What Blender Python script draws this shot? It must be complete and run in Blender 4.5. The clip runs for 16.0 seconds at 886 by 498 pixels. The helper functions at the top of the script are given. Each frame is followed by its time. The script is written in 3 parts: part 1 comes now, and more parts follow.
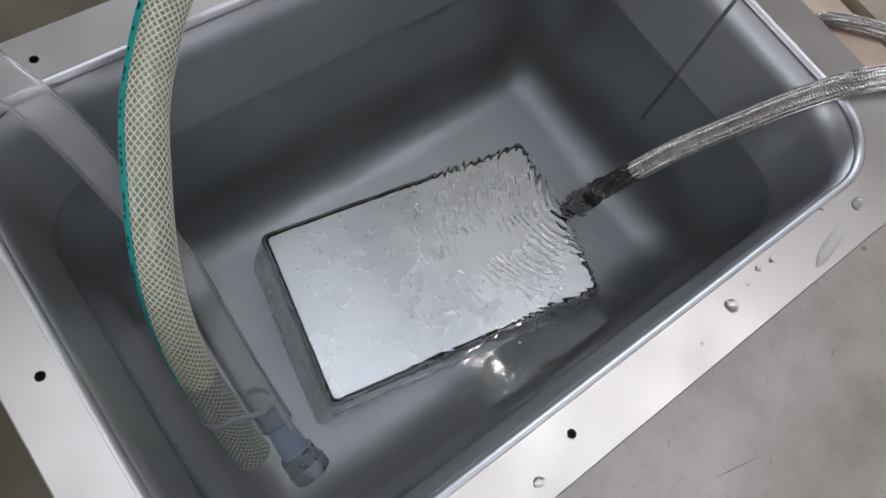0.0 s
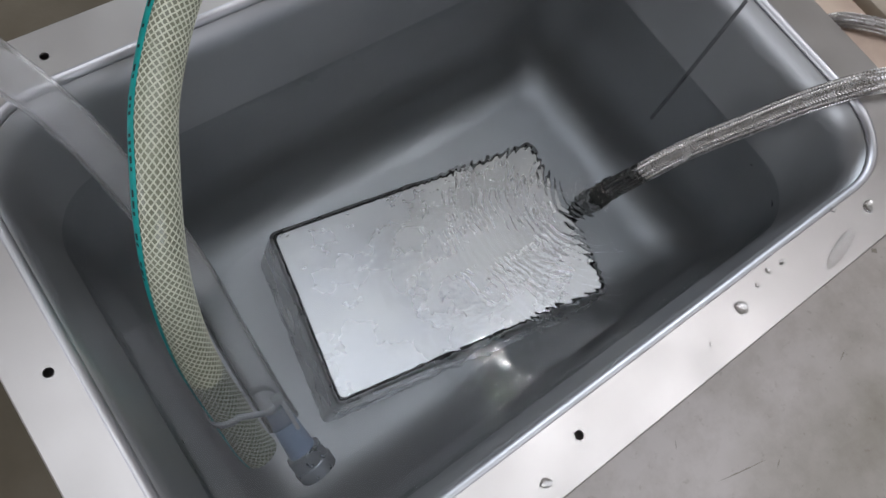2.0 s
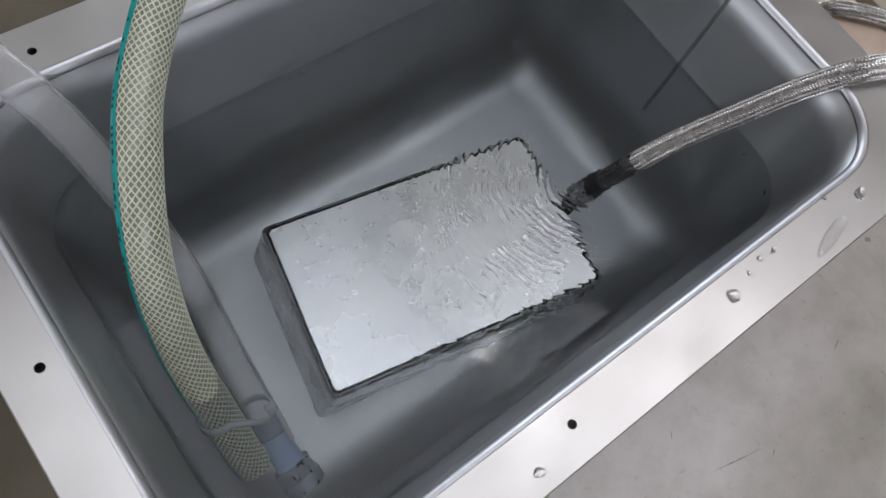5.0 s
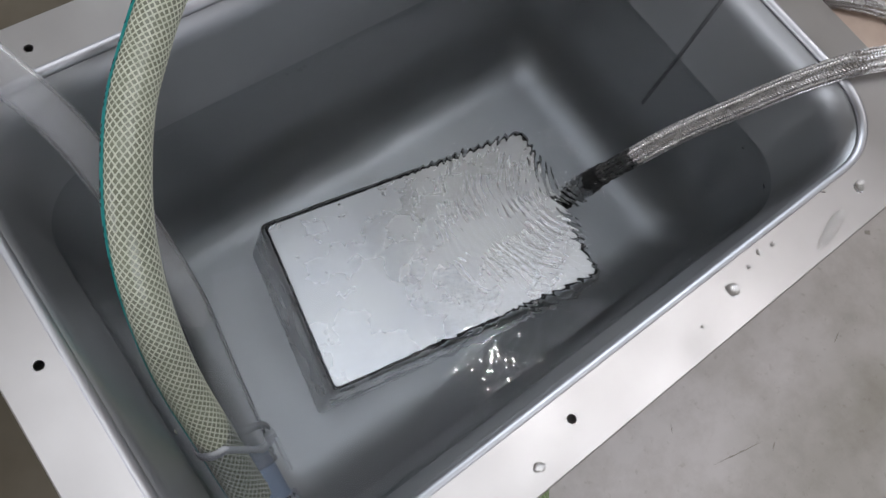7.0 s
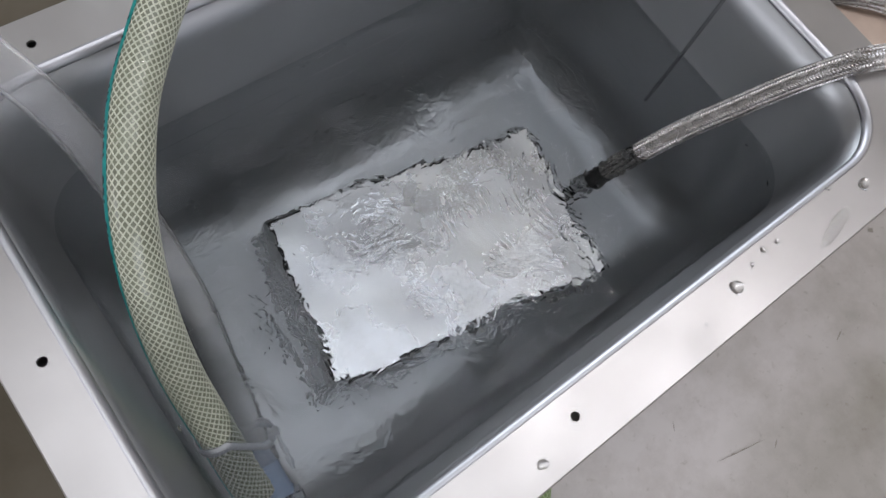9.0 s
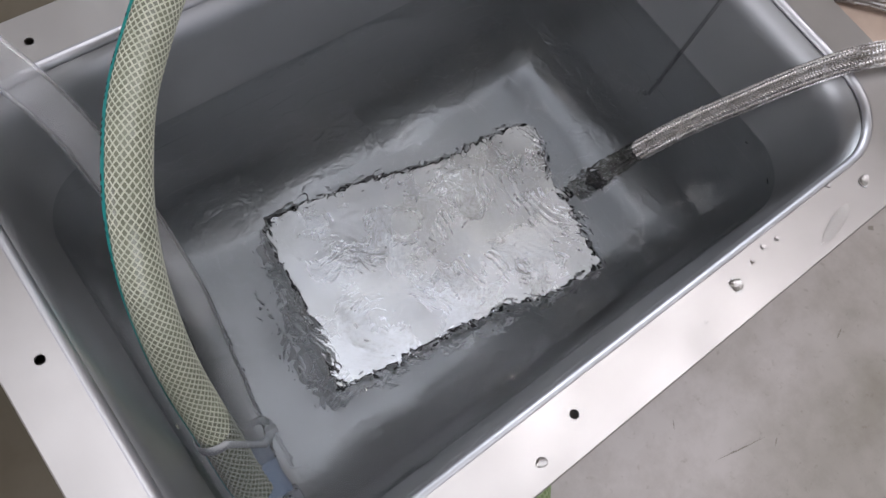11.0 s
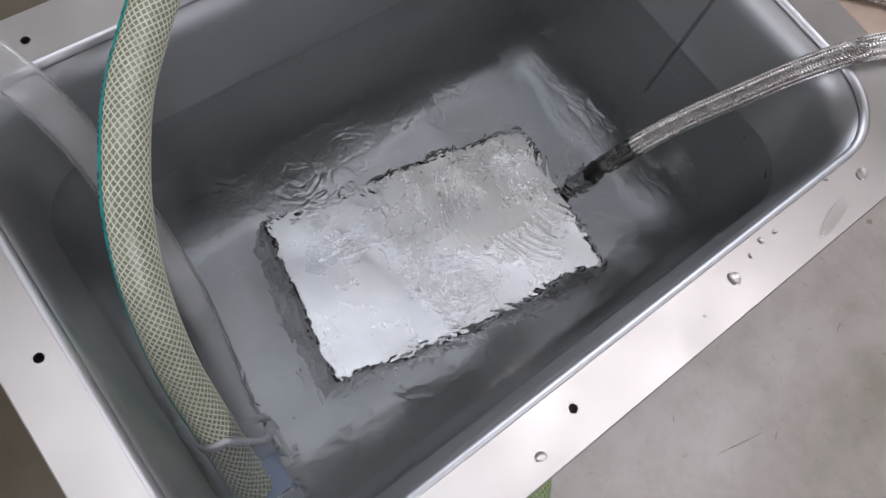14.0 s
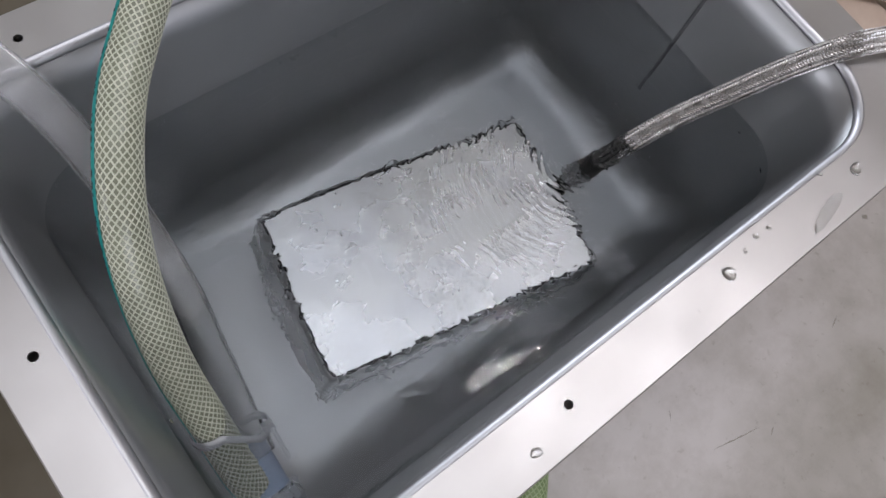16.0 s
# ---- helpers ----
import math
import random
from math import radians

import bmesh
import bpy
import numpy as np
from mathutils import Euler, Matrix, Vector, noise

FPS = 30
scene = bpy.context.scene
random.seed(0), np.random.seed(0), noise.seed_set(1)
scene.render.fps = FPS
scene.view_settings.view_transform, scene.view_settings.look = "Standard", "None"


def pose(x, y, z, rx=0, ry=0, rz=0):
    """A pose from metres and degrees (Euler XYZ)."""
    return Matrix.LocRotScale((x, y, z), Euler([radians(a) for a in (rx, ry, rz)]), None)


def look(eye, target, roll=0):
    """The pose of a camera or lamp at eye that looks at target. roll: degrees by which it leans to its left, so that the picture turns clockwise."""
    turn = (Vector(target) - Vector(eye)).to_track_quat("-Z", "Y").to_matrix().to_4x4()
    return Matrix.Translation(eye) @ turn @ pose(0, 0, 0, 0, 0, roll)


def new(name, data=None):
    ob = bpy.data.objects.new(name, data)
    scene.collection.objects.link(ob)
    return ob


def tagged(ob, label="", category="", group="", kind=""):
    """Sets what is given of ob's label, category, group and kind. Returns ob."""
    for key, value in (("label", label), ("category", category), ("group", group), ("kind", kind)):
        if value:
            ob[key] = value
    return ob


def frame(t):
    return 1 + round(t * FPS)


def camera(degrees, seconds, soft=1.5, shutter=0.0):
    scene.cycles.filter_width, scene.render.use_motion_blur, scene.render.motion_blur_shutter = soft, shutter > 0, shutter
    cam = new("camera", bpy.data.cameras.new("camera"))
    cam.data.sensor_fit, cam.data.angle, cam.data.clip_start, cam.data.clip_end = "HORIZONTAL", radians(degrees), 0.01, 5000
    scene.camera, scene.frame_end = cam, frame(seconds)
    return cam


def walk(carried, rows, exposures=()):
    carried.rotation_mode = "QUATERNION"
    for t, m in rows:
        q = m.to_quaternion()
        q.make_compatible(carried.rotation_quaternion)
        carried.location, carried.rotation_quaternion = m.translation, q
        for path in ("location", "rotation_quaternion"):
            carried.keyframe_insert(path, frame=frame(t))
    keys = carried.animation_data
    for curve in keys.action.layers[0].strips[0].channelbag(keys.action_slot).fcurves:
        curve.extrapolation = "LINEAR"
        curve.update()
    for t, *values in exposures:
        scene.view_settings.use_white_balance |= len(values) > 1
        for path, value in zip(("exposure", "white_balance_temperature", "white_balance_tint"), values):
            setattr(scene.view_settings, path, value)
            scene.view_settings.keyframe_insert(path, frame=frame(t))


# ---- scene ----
cam = camera(63.5, 16.0)
PATH = [
    (0, (-0.202, -0.132, 0.372), (0.494, 0.281, -1.457), 25.1),
    (0.5, (-0.202, -0.132, 0.372), (0.489, 0.281, -1.459), 24.8),
    (1, (-0.202, -0.132, 0.371), (0.484, 0.286, -1.461), 24.7),
    (1.5, (-0.201, -0.13, 0.371), (0.478, 0.288, -1.463), 24.9),
    (2, (-0.202, -0.131, 0.371), (0.477, 0.29, -1.462), 24.5),
    (2.5, (-0.201, -0.131, 0.371), (0.474, 0.289, -1.464), 24.4),
    (3, (-0.201, -0.133, 0.37), (0.473, 0.288, -1.465), 24.0),
    (3.5, (-0.201, -0.133, 0.371), (0.47, 0.281, -1.467), 24.0),
    (4, (-0.2, -0.134, 0.371), (0.474, 0.277, -1.467), 24.4),
    (6.5, (-0.202, -0.135, 0.369), (0.479, 0.265, -1.468), 24.8),
    (7, (-0.2, -0.135, 0.37), (0.473, 0.262, -1.471), 24.7),
    (7.5, (-0.2, -0.135, 0.369), (0.471, 0.26, -1.473), 24.7),
    (8, (-0.2, -0.135, 0.369), (0.468, 0.261, -1.474), 24.6),
    (8.5, (-0.201, -0.134, 0.369), (0.466, 0.258, -1.475), 24.9),
    (9, (-0.201, -0.134, 0.369), (0.466, 0.258, -1.475), 24.9),
    (11.5, (-0.2, -0.135, 0.368), (0.461, 0.255, -1.479), 24.7),
    (12, (-0.2, -0.135, 0.368), (0.458, 0.255, -1.48), 24.4),
    (12.5, (-0.2, -0.136, 0.368), (0.458, 0.254, -1.48), 24.3),
    (13, (-0.2, -0.137, 0.368), (0.457, 0.253, -1.48), 24.1),
    (13.5, (-0.2, -0.137, 0.368), (0.46, 0.252, -1.479), 24.4),
    (14, (-0.2, -0.137, 0.368), (0.461, 0.25, -1.479), 24.5),
    (14.5, (-0.199, -0.138, 0.368), (0.459, 0.252, -1.48), 24.2),
    (15, (-0.199, -0.139, 0.368), (0.461, 0.246, -1.48), 24.3),
    (15.5, (-0.199, -0.138, 0.368), (0.462, 0.242, -1.481), 24.8),
    (16, (-0.199, -0.138, 0.368), (0.464, 0.239, -1.482), 24.9),
]
walk(cam, [(t, look(eye, target, roll)) for t, eye, target, roll in PATH], [(0, 0.0, 6500, 11), (7.4, 0.02, 6510, 11), (9.0, 0.1, 6540, 12), (11.5, 0.14, 6620, 15), (13.0, 0.14, 6620, 15), (16.0, 0.1, 6580, 14)])

# ---- light: an unseen room with ceiling spots and panels and cool side lamps, some added ----
world = bpy.data.worlds.new("world")
scene.world = world
world.use_nodes = True
world.node_tree.nodes["Background"].inputs[0].default_value = (0.75, 0.83, 1.0, 1)
world.node_tree.nodes["Background"].inputs[1].default_value = 1.0


def area_lamp(name, at, target, sx, sy, watts, colour):
    data = bpy.data.lights.new(name, "AREA")
    data.shape, data.size, data.size_y, data.energy, data.color = "RECTANGLE", sx, sy, watts, colour
    ob = new(name, data)
    ob.matrix_world = look(at, target)
    return ob


CEIL = 2.1
FLOOR = -0.2835
ROOM = 3.1
# first spot makes the front glints; second is added to bring out the box ripples
SPOTS = [(0.64, -0.02, 0.10, 0.035, 1.8), (1.06, 0.37, 0.42, 0.24, 1.0)]
# second and third panels are added fills for the right flange and basin front
PANELS = [(-0.30, 0.16, 1.6, 1.3, 10.4, (0.87, 0.91, 1.0)), (1.5, -0.62, 0.6, 0.5, 5.2, (0.95, 0.94, 1.0)), (0.72, -0.36, 0.88, 0.55, 4.8, (0.87, 0.91, 1.0))]
for lx, ly, lsx, lsy, watts in SPOTS:
    area_lamp("glint_light", (lx, ly, CEIL - 0.128), (lx, ly, -1), lsx, lsy, watts, (1.0, 0.97, 0.94)).rotation_euler = (0, 0, 0)
for lx, ly, wide, deep, watts, colour in PANELS:
    area_lamp("overhead_light", (lx, ly, CEIL - 0.062), (lx, ly, -1), wide, deep, watts, colour).rotation_euler = (0, 0, 0)
area_lamp("side_light", (-1.2, -ROOM + 0.02, 1.25), (-0.6, 0, 0.0), 2.4, 1.1, 33, (0.87, 0.905, 1.0))
# unseen west lamp, added to lift the basin's right wall above the water
area_lamp("side_light", (-ROOM + 0.02, 0.5, 1.0), (0, 0.2, 0.0), 1.5, 0.9, 14, (0.92, 0.94, 1.0))
area_lamp("side_light", (1.7, ROOM - 0.02, 1.40), (1.2, 0, 0.0), 2.2, 1.1, 44, (0.82, 0.90, 1.0))


# ---- materials ----
def nodes_of(name):
    m = bpy.data.materials.new(name)
    m.use_nodes = True
    nt = m.node_tree
    return m, nt, nt.nodes["Principled BSDF"]


def add(nt, kind, **values):
    n = nt.nodes.new(kind)
    for k, v in values.items():
        n.inputs[k.replace("_", " ")].default_value = v
    return n


def noise_tex(nt, scale, detail=4.0, rough=0.55, stretch=None, coord="Object"):
    tc = nt.nodes.new("ShaderNodeTexCoord")
    mp = nt.nodes.new("ShaderNodeMapping")
    if stretch:
        mp.inputs["Scale"].default_value = stretch
    nt.links.new(tc.outputs[coord], mp.inputs["Vector"])
    n = add(nt, "ShaderNodeTexNoise", Scale=scale, Detail=detail, Roughness=rough)
    nt.links.new(mp.outputs[0], n.inputs["Vector"])
    return n


def ramp(nt, source, stops):
    r = nt.nodes.new("ShaderNodeValToRGB")
    els = r.color_ramp.elements
    while len(els) < len(stops):
        els.new(0.5)
    for e, (p, c) in zip(els, stops):
        e.position, e.color = p, (*c, 1) if len(c) == 3 else c
    nt.links.new(source, r.inputs["Fac"])
    return r


def bump(nt, source, strength, distance, below=None):
    b = add(nt, "ShaderNodeBump", Strength=strength, Distance=distance)
    nt.links.new(source, b.inputs["Height"])
    if below:
        nt.links.new(below, b.inputs["Normal"])
    return b


def grey(v):
    return (v, v, v)


def surface(name, c1, c2, scale, rough=(0.4, 0.6), metal=0.0, fine=400.0, relief=0.0003, stretch=None, mid=(0.35, 0.65), coat=0.0, smudge_detail=6.0):
    """A two-scale material: broad colour drift, fine grain, uneven gloss."""
    m, nt, p = nodes_of(name)
    broad = noise_tex(nt, scale, 5.0)
    col = ramp(nt, broad.outputs["Fac"], [(mid[0], c1), (mid[1], c2)])
    nt.links.new(col.outputs[0], p.inputs["Base Color"])
    grain = noise_tex(nt, fine, 3.0, stretch=stretch)
    smudge = noise_tex(nt, scale * 2.3, smudge_detail)
    rr = ramp(nt, smudge.outputs["Fac"], [(0.3, grey(rough[0])), (0.7, grey(rough[1]))])
    nt.links.new(rr.outputs[0], p.inputs["Roughness"])
    p.inputs["Metallic"].default_value = metal
    p.inputs["Coat Weight"].default_value = coat
    b = bump(nt, grain.outputs["Fac"], 0.5, relief)
    nt.links.new(b.outputs[0], p.inputs["Normal"])
    return m


STEEL = surface("satin_steel", (0.545, 0.525, 0.505), (0.61, 0.59, 0.57), 9, (0.34, 0.44), 1.0, 500, 0.00006, (0.06, 1, 1))
BASIN = surface("drawn_steel", (0.53, 0.54, 0.55), (0.585, 0.595, 0.60), 5, (0.42, 0.50), 1.0, 350, 0.00004, smudge_detail=1.5)
RIMSTEEL = surface("polished_rim_steel", (0.58, 0.58, 0.60), (0.64, 0.64, 0.66), 9, (0.39, 0.46), 1.0, 500, 0.00003)
BOXSTEEL = surface("brushed_box_steel", (0.72, 0.72, 0.73), (0.80, 0.795, 0.78), 14, (0.25, 0.30), 1.0, 520, 0.0001, (0.05, 1, 1))
BRAID = surface("braided_wire", (0.50, 0.48, 0.46), (0.60, 0.58, 0.56), 60, (0.22, 0.30), 1.0, 900, 0.0001)
SEAM = surface("tarnished_weld", (0.33, 0.335, 0.345), (0.40, 0.405, 0.41), 60, (0.35, 0.5), 0.9)
CORE = surface("dark_hose_core", (0.05, 0.045, 0.04), (0.09, 0.08, 0.075), 80, (0.5, 0.7))
RUBBER = surface("black_rubber", (0.012, 0.012, 0.013), (0.03, 0.03, 0.03), 80, (0.5, 0.7))
NICKEL = surface("nickel_fitting", (0.60, 0.60, 0.60), (0.72, 0.72, 0.72), 60, (0.2, 0.32), 1.0, 700, 0.00006)
NUT = surface("dull_grey_nut", (0.50, 0.53, 0.57), (0.62, 0.65, 0.69), 70, (0.24, 0.36), 0.85)
SHADED_FLOOR = surface("olive_brown_floor_shade", (0.085, 0.068, 0.042), (0.125, 0.103, 0.070), 7, (0.6, 0.85), 0, 160, 0.0005)
HOSE = surface("cream_hose_wall", (0.18, 0.19, 0.13), (0.24, 0.255, 0.175), 50, (0.28, 0.4), 0, 300, 0.0001, coat=0.3)
YARN = surface("white_hose_yarn", (0.54, 0.56, 0.44), (0.66, 0.67, 0.54), 120, (0.4, 0.55), 0, 900, 0.0001)
TEAL = surface("teal_stripe", (0.0, 0.33, 0.31), (0.01, 0.42, 0.39), 90, (0.3, 0.45))
INK = surface("black_ink", (0.01, 0.02, 0.02), (0.02, 0.04, 0.04), 90, (0.4, 0.6))
CONCRETE = surface("worn_concrete", (0.30, 0.276, 0.22), (0.60, 0.56, 0.53), 2.2, (0.30, 0.60), 0, 55, 0.0005, mid=(0.40, 0.60))
_nt = CONCRETE.node_tree
_p = _nt.nodes["Principled BSDF"]
_base = _p.inputs["Base Color"].links[0].from_socket
_spots = ramp(_nt, noise_tex(_nt, 21, 8.0, 0.7).outputs["Fac"], [(0.34, (0.86, 0.85, 0.83)), (0.56, (1.0, 1.0, 1.0))])
_pits = ramp(_nt, noise_tex(_nt, 95, 3.0, 0.6).outputs["Fac"], [(0.28, (0.84, 0.83, 0.80)), (0.38, (1.0, 1.0, 1.0))])
for _layer in (_spots, _pits):
    _mix = _nt.nodes.new("ShaderNodeMix")
    _mix.data_type, _mix.blend_type = "RGBA", "MULTIPLY"
    _mix.inputs["Factor"].default_value = 1.0
    _nt.links.new(_base, _mix.inputs["A"])
    _nt.links.new(_layer.outputs[0], _mix.inputs["B"])
    _base = _mix.outputs["Result"]
_nt.links.new(_base, _p.inputs["Base Color"])
STAIN = surface("scuffed_concrete", (0.25, 0.225, 0.185), (0.34, 0.31, 0.265), 25, (0.5, 0.7))
PLASTER = surface("grey_plaster", (0.27, 0.245, 0.215), (0.34, 0.31, 0.28), 1.5, (0.7, 0.9))
CEILING = surface("white_ceiling_board", (0.52, 0.49, 0.45), (0.60, 0.57, 0.53), 1.2, (0.7, 0.9))
ENAMEL = surface("white_enamel", (0.76, 0.76, 0.74), (0.82, 0.82, 0.80), 5, (0.3, 0.4))
WOOD = surface("pale_wood", (0.52, 0.39, 0.31), (0.68, 0.54, 0.43), 18, (0.5, 0.7), 0, 90, 0.0004, (1, 0.06, 1))
DARKWOOD = surface("grey_weathered_wood", (0.34, 0.29, 0.22), (0.44, 0.38, 0.30), 16, (0.6, 0.8), 0, 90, 0.0004, (1, 0.06, 1))


def clear_plastic(name, colour, rough, ior, milk):
    m, nt, p = nodes_of(name)
    n = noise_tex(nt, 60, 3.0)
    c = ramp(nt, n.outputs["Fac"], [(0.35, colour), (0.65, tuple(min(1, v * 1.06) for v in colour))])
    nt.links.new(c.outputs[0], p.inputs["Base Color"])
    p.inputs["Transmission Weight"].default_value = milk
    p.inputs["Roughness"].default_value, p.inputs["IOR"].default_value = rough, ior
    return m


TUBE = clear_plastic("milky_clear_pvc", (0.90, 0.90, 0.90), 0.15, 1.15, 0.88)
TIE = clear_plastic("natural_nylon", (0.92, 0.93, 0.95), 0.18, 1.3, 0.50)
DROP = clear_plastic("water_drop", (0.97, 0.98, 0.98), 0.0, 1.33, 1.0)


def water_material(name, fine, broad):
    """Clear water; fine ripples spread from the hose joint and along the front of the box."""
    m, nt, p = nodes_of(name)
    p.inputs["Base Color"].default_value = (0.63, 0.665, 0.685, 1)
    p.inputs["Transmission Weight"].default_value = 1.0
    p.inputs["Roughness"].default_value, p.inputs["IOR"].default_value = 0.0, 1.33
    geo = nt.nodes.new("ShaderNodeNewGeometry")

    def reach(x, y, near, far):
        d = nt.nodes.new("ShaderNodeVectorMath")
        d.operation = "DISTANCE"
        nt.links.new(geo.outputs["Position"], d.inputs[0])
        d.inputs[1].default_value = (x, y, WATER)
        r = nt.nodes.new("ShaderNodeMapRange")
        r.interpolation_type = "SMOOTHSTEP"
        r.inputs["From Min"].default_value, r.inputs["From Max"].default_value = near, far
        r.inputs["To Min"].default_value, r.inputs["To Max"].default_value = 1, 0
        nt.links.new(d.outputs["Value"], r.inputs["Value"])
        return d, r

    def times(a, b):
        k = nt.nodes.new("ShaderNodeMath")
        k.operation = "MULTIPLY"
        nt.links.new(a, k.inputs[0])
        if isinstance(b, float):
            k.inputs[1].default_value = b
        else:
            nt.links.new(b, k.inputs[1])
        return k.outputs[0]

    def plus(a, b):
        k = nt.nodes.new("ShaderNodeMath")
        k.operation = "ADD"
        nt.links.new(a, k.inputs[0])
        nt.links.new(b, k.inputs[1])
        return k.outputs[0]

    wob = add(nt, "ShaderNodeTexNoise", Scale=38.0, Detail=3.0)
    nt.links.new(geo.outputs["Position"], wob.inputs["Vector"])
    dist, _ = reach(0.10, -0.045, 0.03, 0.17)
    phase = plus(times(dist.outputs["Value"], 2 * math.pi / 0.0056), times(wob.outputs["Fac"], 18.0))
    s = nt.nodes.new("ShaderNodeMath")
    s.operation = "SINE"
    nt.links.new(phase, s.inputs[0])
    _, patch = reach(0.030, -0.040, 0.02, 0.105)
    _, core = reach(0.020, -0.035, 0.02, 0.075)
    rings = plus(times(times(s.outputs[0], patch.outputs[0]), 0.20), times(times(s.outputs[0], core.outputs[0]), 0.45))
    chop = add(nt, "ShaderNodeTexNoise", Scale=100.0, Detail=0.3, Distortion=1.0)
    nt.links.new(geo.outputs["Position"], chop.inputs["Vector"])
    _, front = reach(-0.045, -0.112, 0.025, 0.085)
    glints = times(times(chop.outputs["Fac"], front.outputs[0]), 0.75)
    swell = add(nt, "ShaderNodeTexNoise", Scale=26.0, Detail=2.0, Distortion=0.6)
    nt.links.new(geo.outputs["Position"], swell.inputs["Vector"])
    flat = nt.nodes.new("ShaderNodeVectorMath")
    flat.operation = "MULTIPLY"
    flat.inputs[1].default_value = (1, 1, 0)
    nt.links.new(geo.outputs["True Normal"], flat.inputs[0])
    slope = nt.nodes.new("ShaderNodeVectorMath")
    slope.operation = "LENGTH"
    nt.links.new(flat.outputs[0], slope.inputs[0])
    stretch = nt.nodes.new("ShaderNodeVectorMath")
    stretch.operation = "MULTIPLY"
    stretch.inputs[1].default_value = (1, 1, 8)
    nt.links.new(geo.outputs["Position"], stretch.inputs[0])
    crest = add(nt, "ShaderNodeTexNoise", Scale=105.0, Detail=1.5, Distortion=0.6)
    nt.links.new(stretch.outputs[0], crest.inputs["Vector"])
    crests = times(times(crest.outputs["Fac"], slope.outputs["Value"]), 22.0)
    calm = nt.nodes.new("ShaderNodeMapRange")
    calm.inputs["From Min"].default_value, calm.inputs["From Max"].default_value = 0.05, 0.14
    calm.inputs["To Min"].default_value, calm.inputs["To Max"].default_value = 1, 0
    nt.links.new(slope.outputs["Value"], calm.inputs["Value"])
    rings = times(rings, calm.outputs[0])
    b1 = bump(nt, plus(plus(rings, glints), crests), 1.0, fine)
    b2 = bump(nt, swell.outputs["Fac"], 1.0, broad, b1.outputs[0])
    nt.links.new(b2.outputs[0], p.inputs["Normal"])
    return m


WATER = -0.098
WATERMAT = water_material("rippled_water", 0.0005, 0.0003)


# ---- mesh helpers ----
def mesh_of(name, bm, material, smooth=35):
    me = bpy.data.meshes.new(name)
    bm.normal_update()
    bm.to_mesh(me)
    bm.free()
    me.materials.append(material)
    if smooth:
        me.shade_smooth()
        me.set_sharp_from_angle(angle=radians(smooth))
    return me


def part(name, bm, material, parent=None, label="", smooth=35):
    ob = new(name, mesh_of(name, bm, material, smooth))
    ob.parent = parent
    return tagged(ob, label)


def rounded(hx, hy, r, z, n=10, cx=0.0, cy=0.0):
    out = []
    for sx, sy, a0 in ((1, 1, 0), (-1, 1, 90), (-1, -1, 180), (1, -1, 270)):
        for i in range(n + 1):
            a = radians(a0 + 90 * i / n)
            out.append(Vector((cx + sx * (hx - r) + r * math.cos(a), cy + sy * (hy - r) + r * math.sin(a), z)))
    return out


def loft(bm, loops, cap_first=False, cap_last=False):
    rings = [[bm.verts.new(v) for v in lp] for lp in loops]
    for a, b in zip(rings, rings[1:]):
        for i in range(len(a)):
            j = (i + 1) % len(a)
            bm.faces.new((a[i], a[j], b[j], b[i]))
    if cap_first:
        bm.faces.new(rings[0][::-1])
    if cap_last:
        bm.faces.new(rings[-1])
    return rings


def block(bm, sx, sy, sz, at=(0, 0, 0), bevel=0.0, turn=None):
    m = Matrix.Translation(at) @ (turn or Matrix()) @ Matrix.Diagonal((sx, sy, sz, 1))
    g = bmesh.ops.create_cube(bm, size=1, matrix=m)
    if bevel:
        edges = list({e for v in g["verts"] for e in v.link_edges})
        bmesh.ops.bevel(bm, geom=edges, offset=bevel, segments=2, affect="EDGES", profile=0.6)
    return bm


def smooth_line(points, step):
    """Catmull-Rom through the points, resampled at an even step."""
    p = [Vector(q) for q in points]
    p = [2 * p[0] - p[1], *p, 2 * p[-1] - p[-2]]
    fine = []
    for a, b, c, d in zip(p, p[1:], p[2:], p[3:]):
        for i in range(24):
            t = i / 24
            fine.append(0.5 * (2 * b + (c - a) * t + (2 * a - 5 * b + 4 * c - d) * t * t + (3 * b - a - 3 * c + d) * t ** 3))
    fine.append(p[-2])
    out, left = [fine[0]], step
    for a, b in zip(fine, fine[1:]):
        seg = (b - a).length
        while seg >= left:
            a = a + (b - a) * (left / seg)
            out.append(a)
            seg, left = (b - a).length, step
        left -= seg
    return out


def frames_along(line, up=(0, 0, 1)):
    """Point, tangent, side and normal with no twist."""
    out, n = [], Vector(up)
    for i, q in enumerate(line):
        t = (line[min(i + 1, len(line) - 1)] - line[max(i - 1, 0)]).normalized()
        n = (n - t * n.dot(t)).normalized()
        out.append((q, t, t.cross(n), n))
    return out


def tube_mesh(bm, fr, radius, segs=20, caps=True, a0=0.0, a1=2 * math.pi, wobble=None):
    full = a1 - a0 > 6.28
    cnt = segs if full else segs + 1
    rings = []
    for i, (q, t, s, n) in enumerate(fr):
        r = wobble(i) if wobble else radius
        rings.append([bm.verts.new(q + r * (math.cos(a0 + (a1 - a0) * k / segs) * n + math.sin(a0 + (a1 - a0) * k / segs) * s)) for k in range(cnt)])
    for a, b in zip(rings, rings[1:]):
        for k in range(cnt if full else cnt - 1):
            j = (k + 1) % cnt
            bm.faces.new((a[k], a[j], b[j], b[k]))
    if caps and full:
        bm.faces.new(rings[0][::-1])
        bm.faces.new(rings[-1])
    return rings


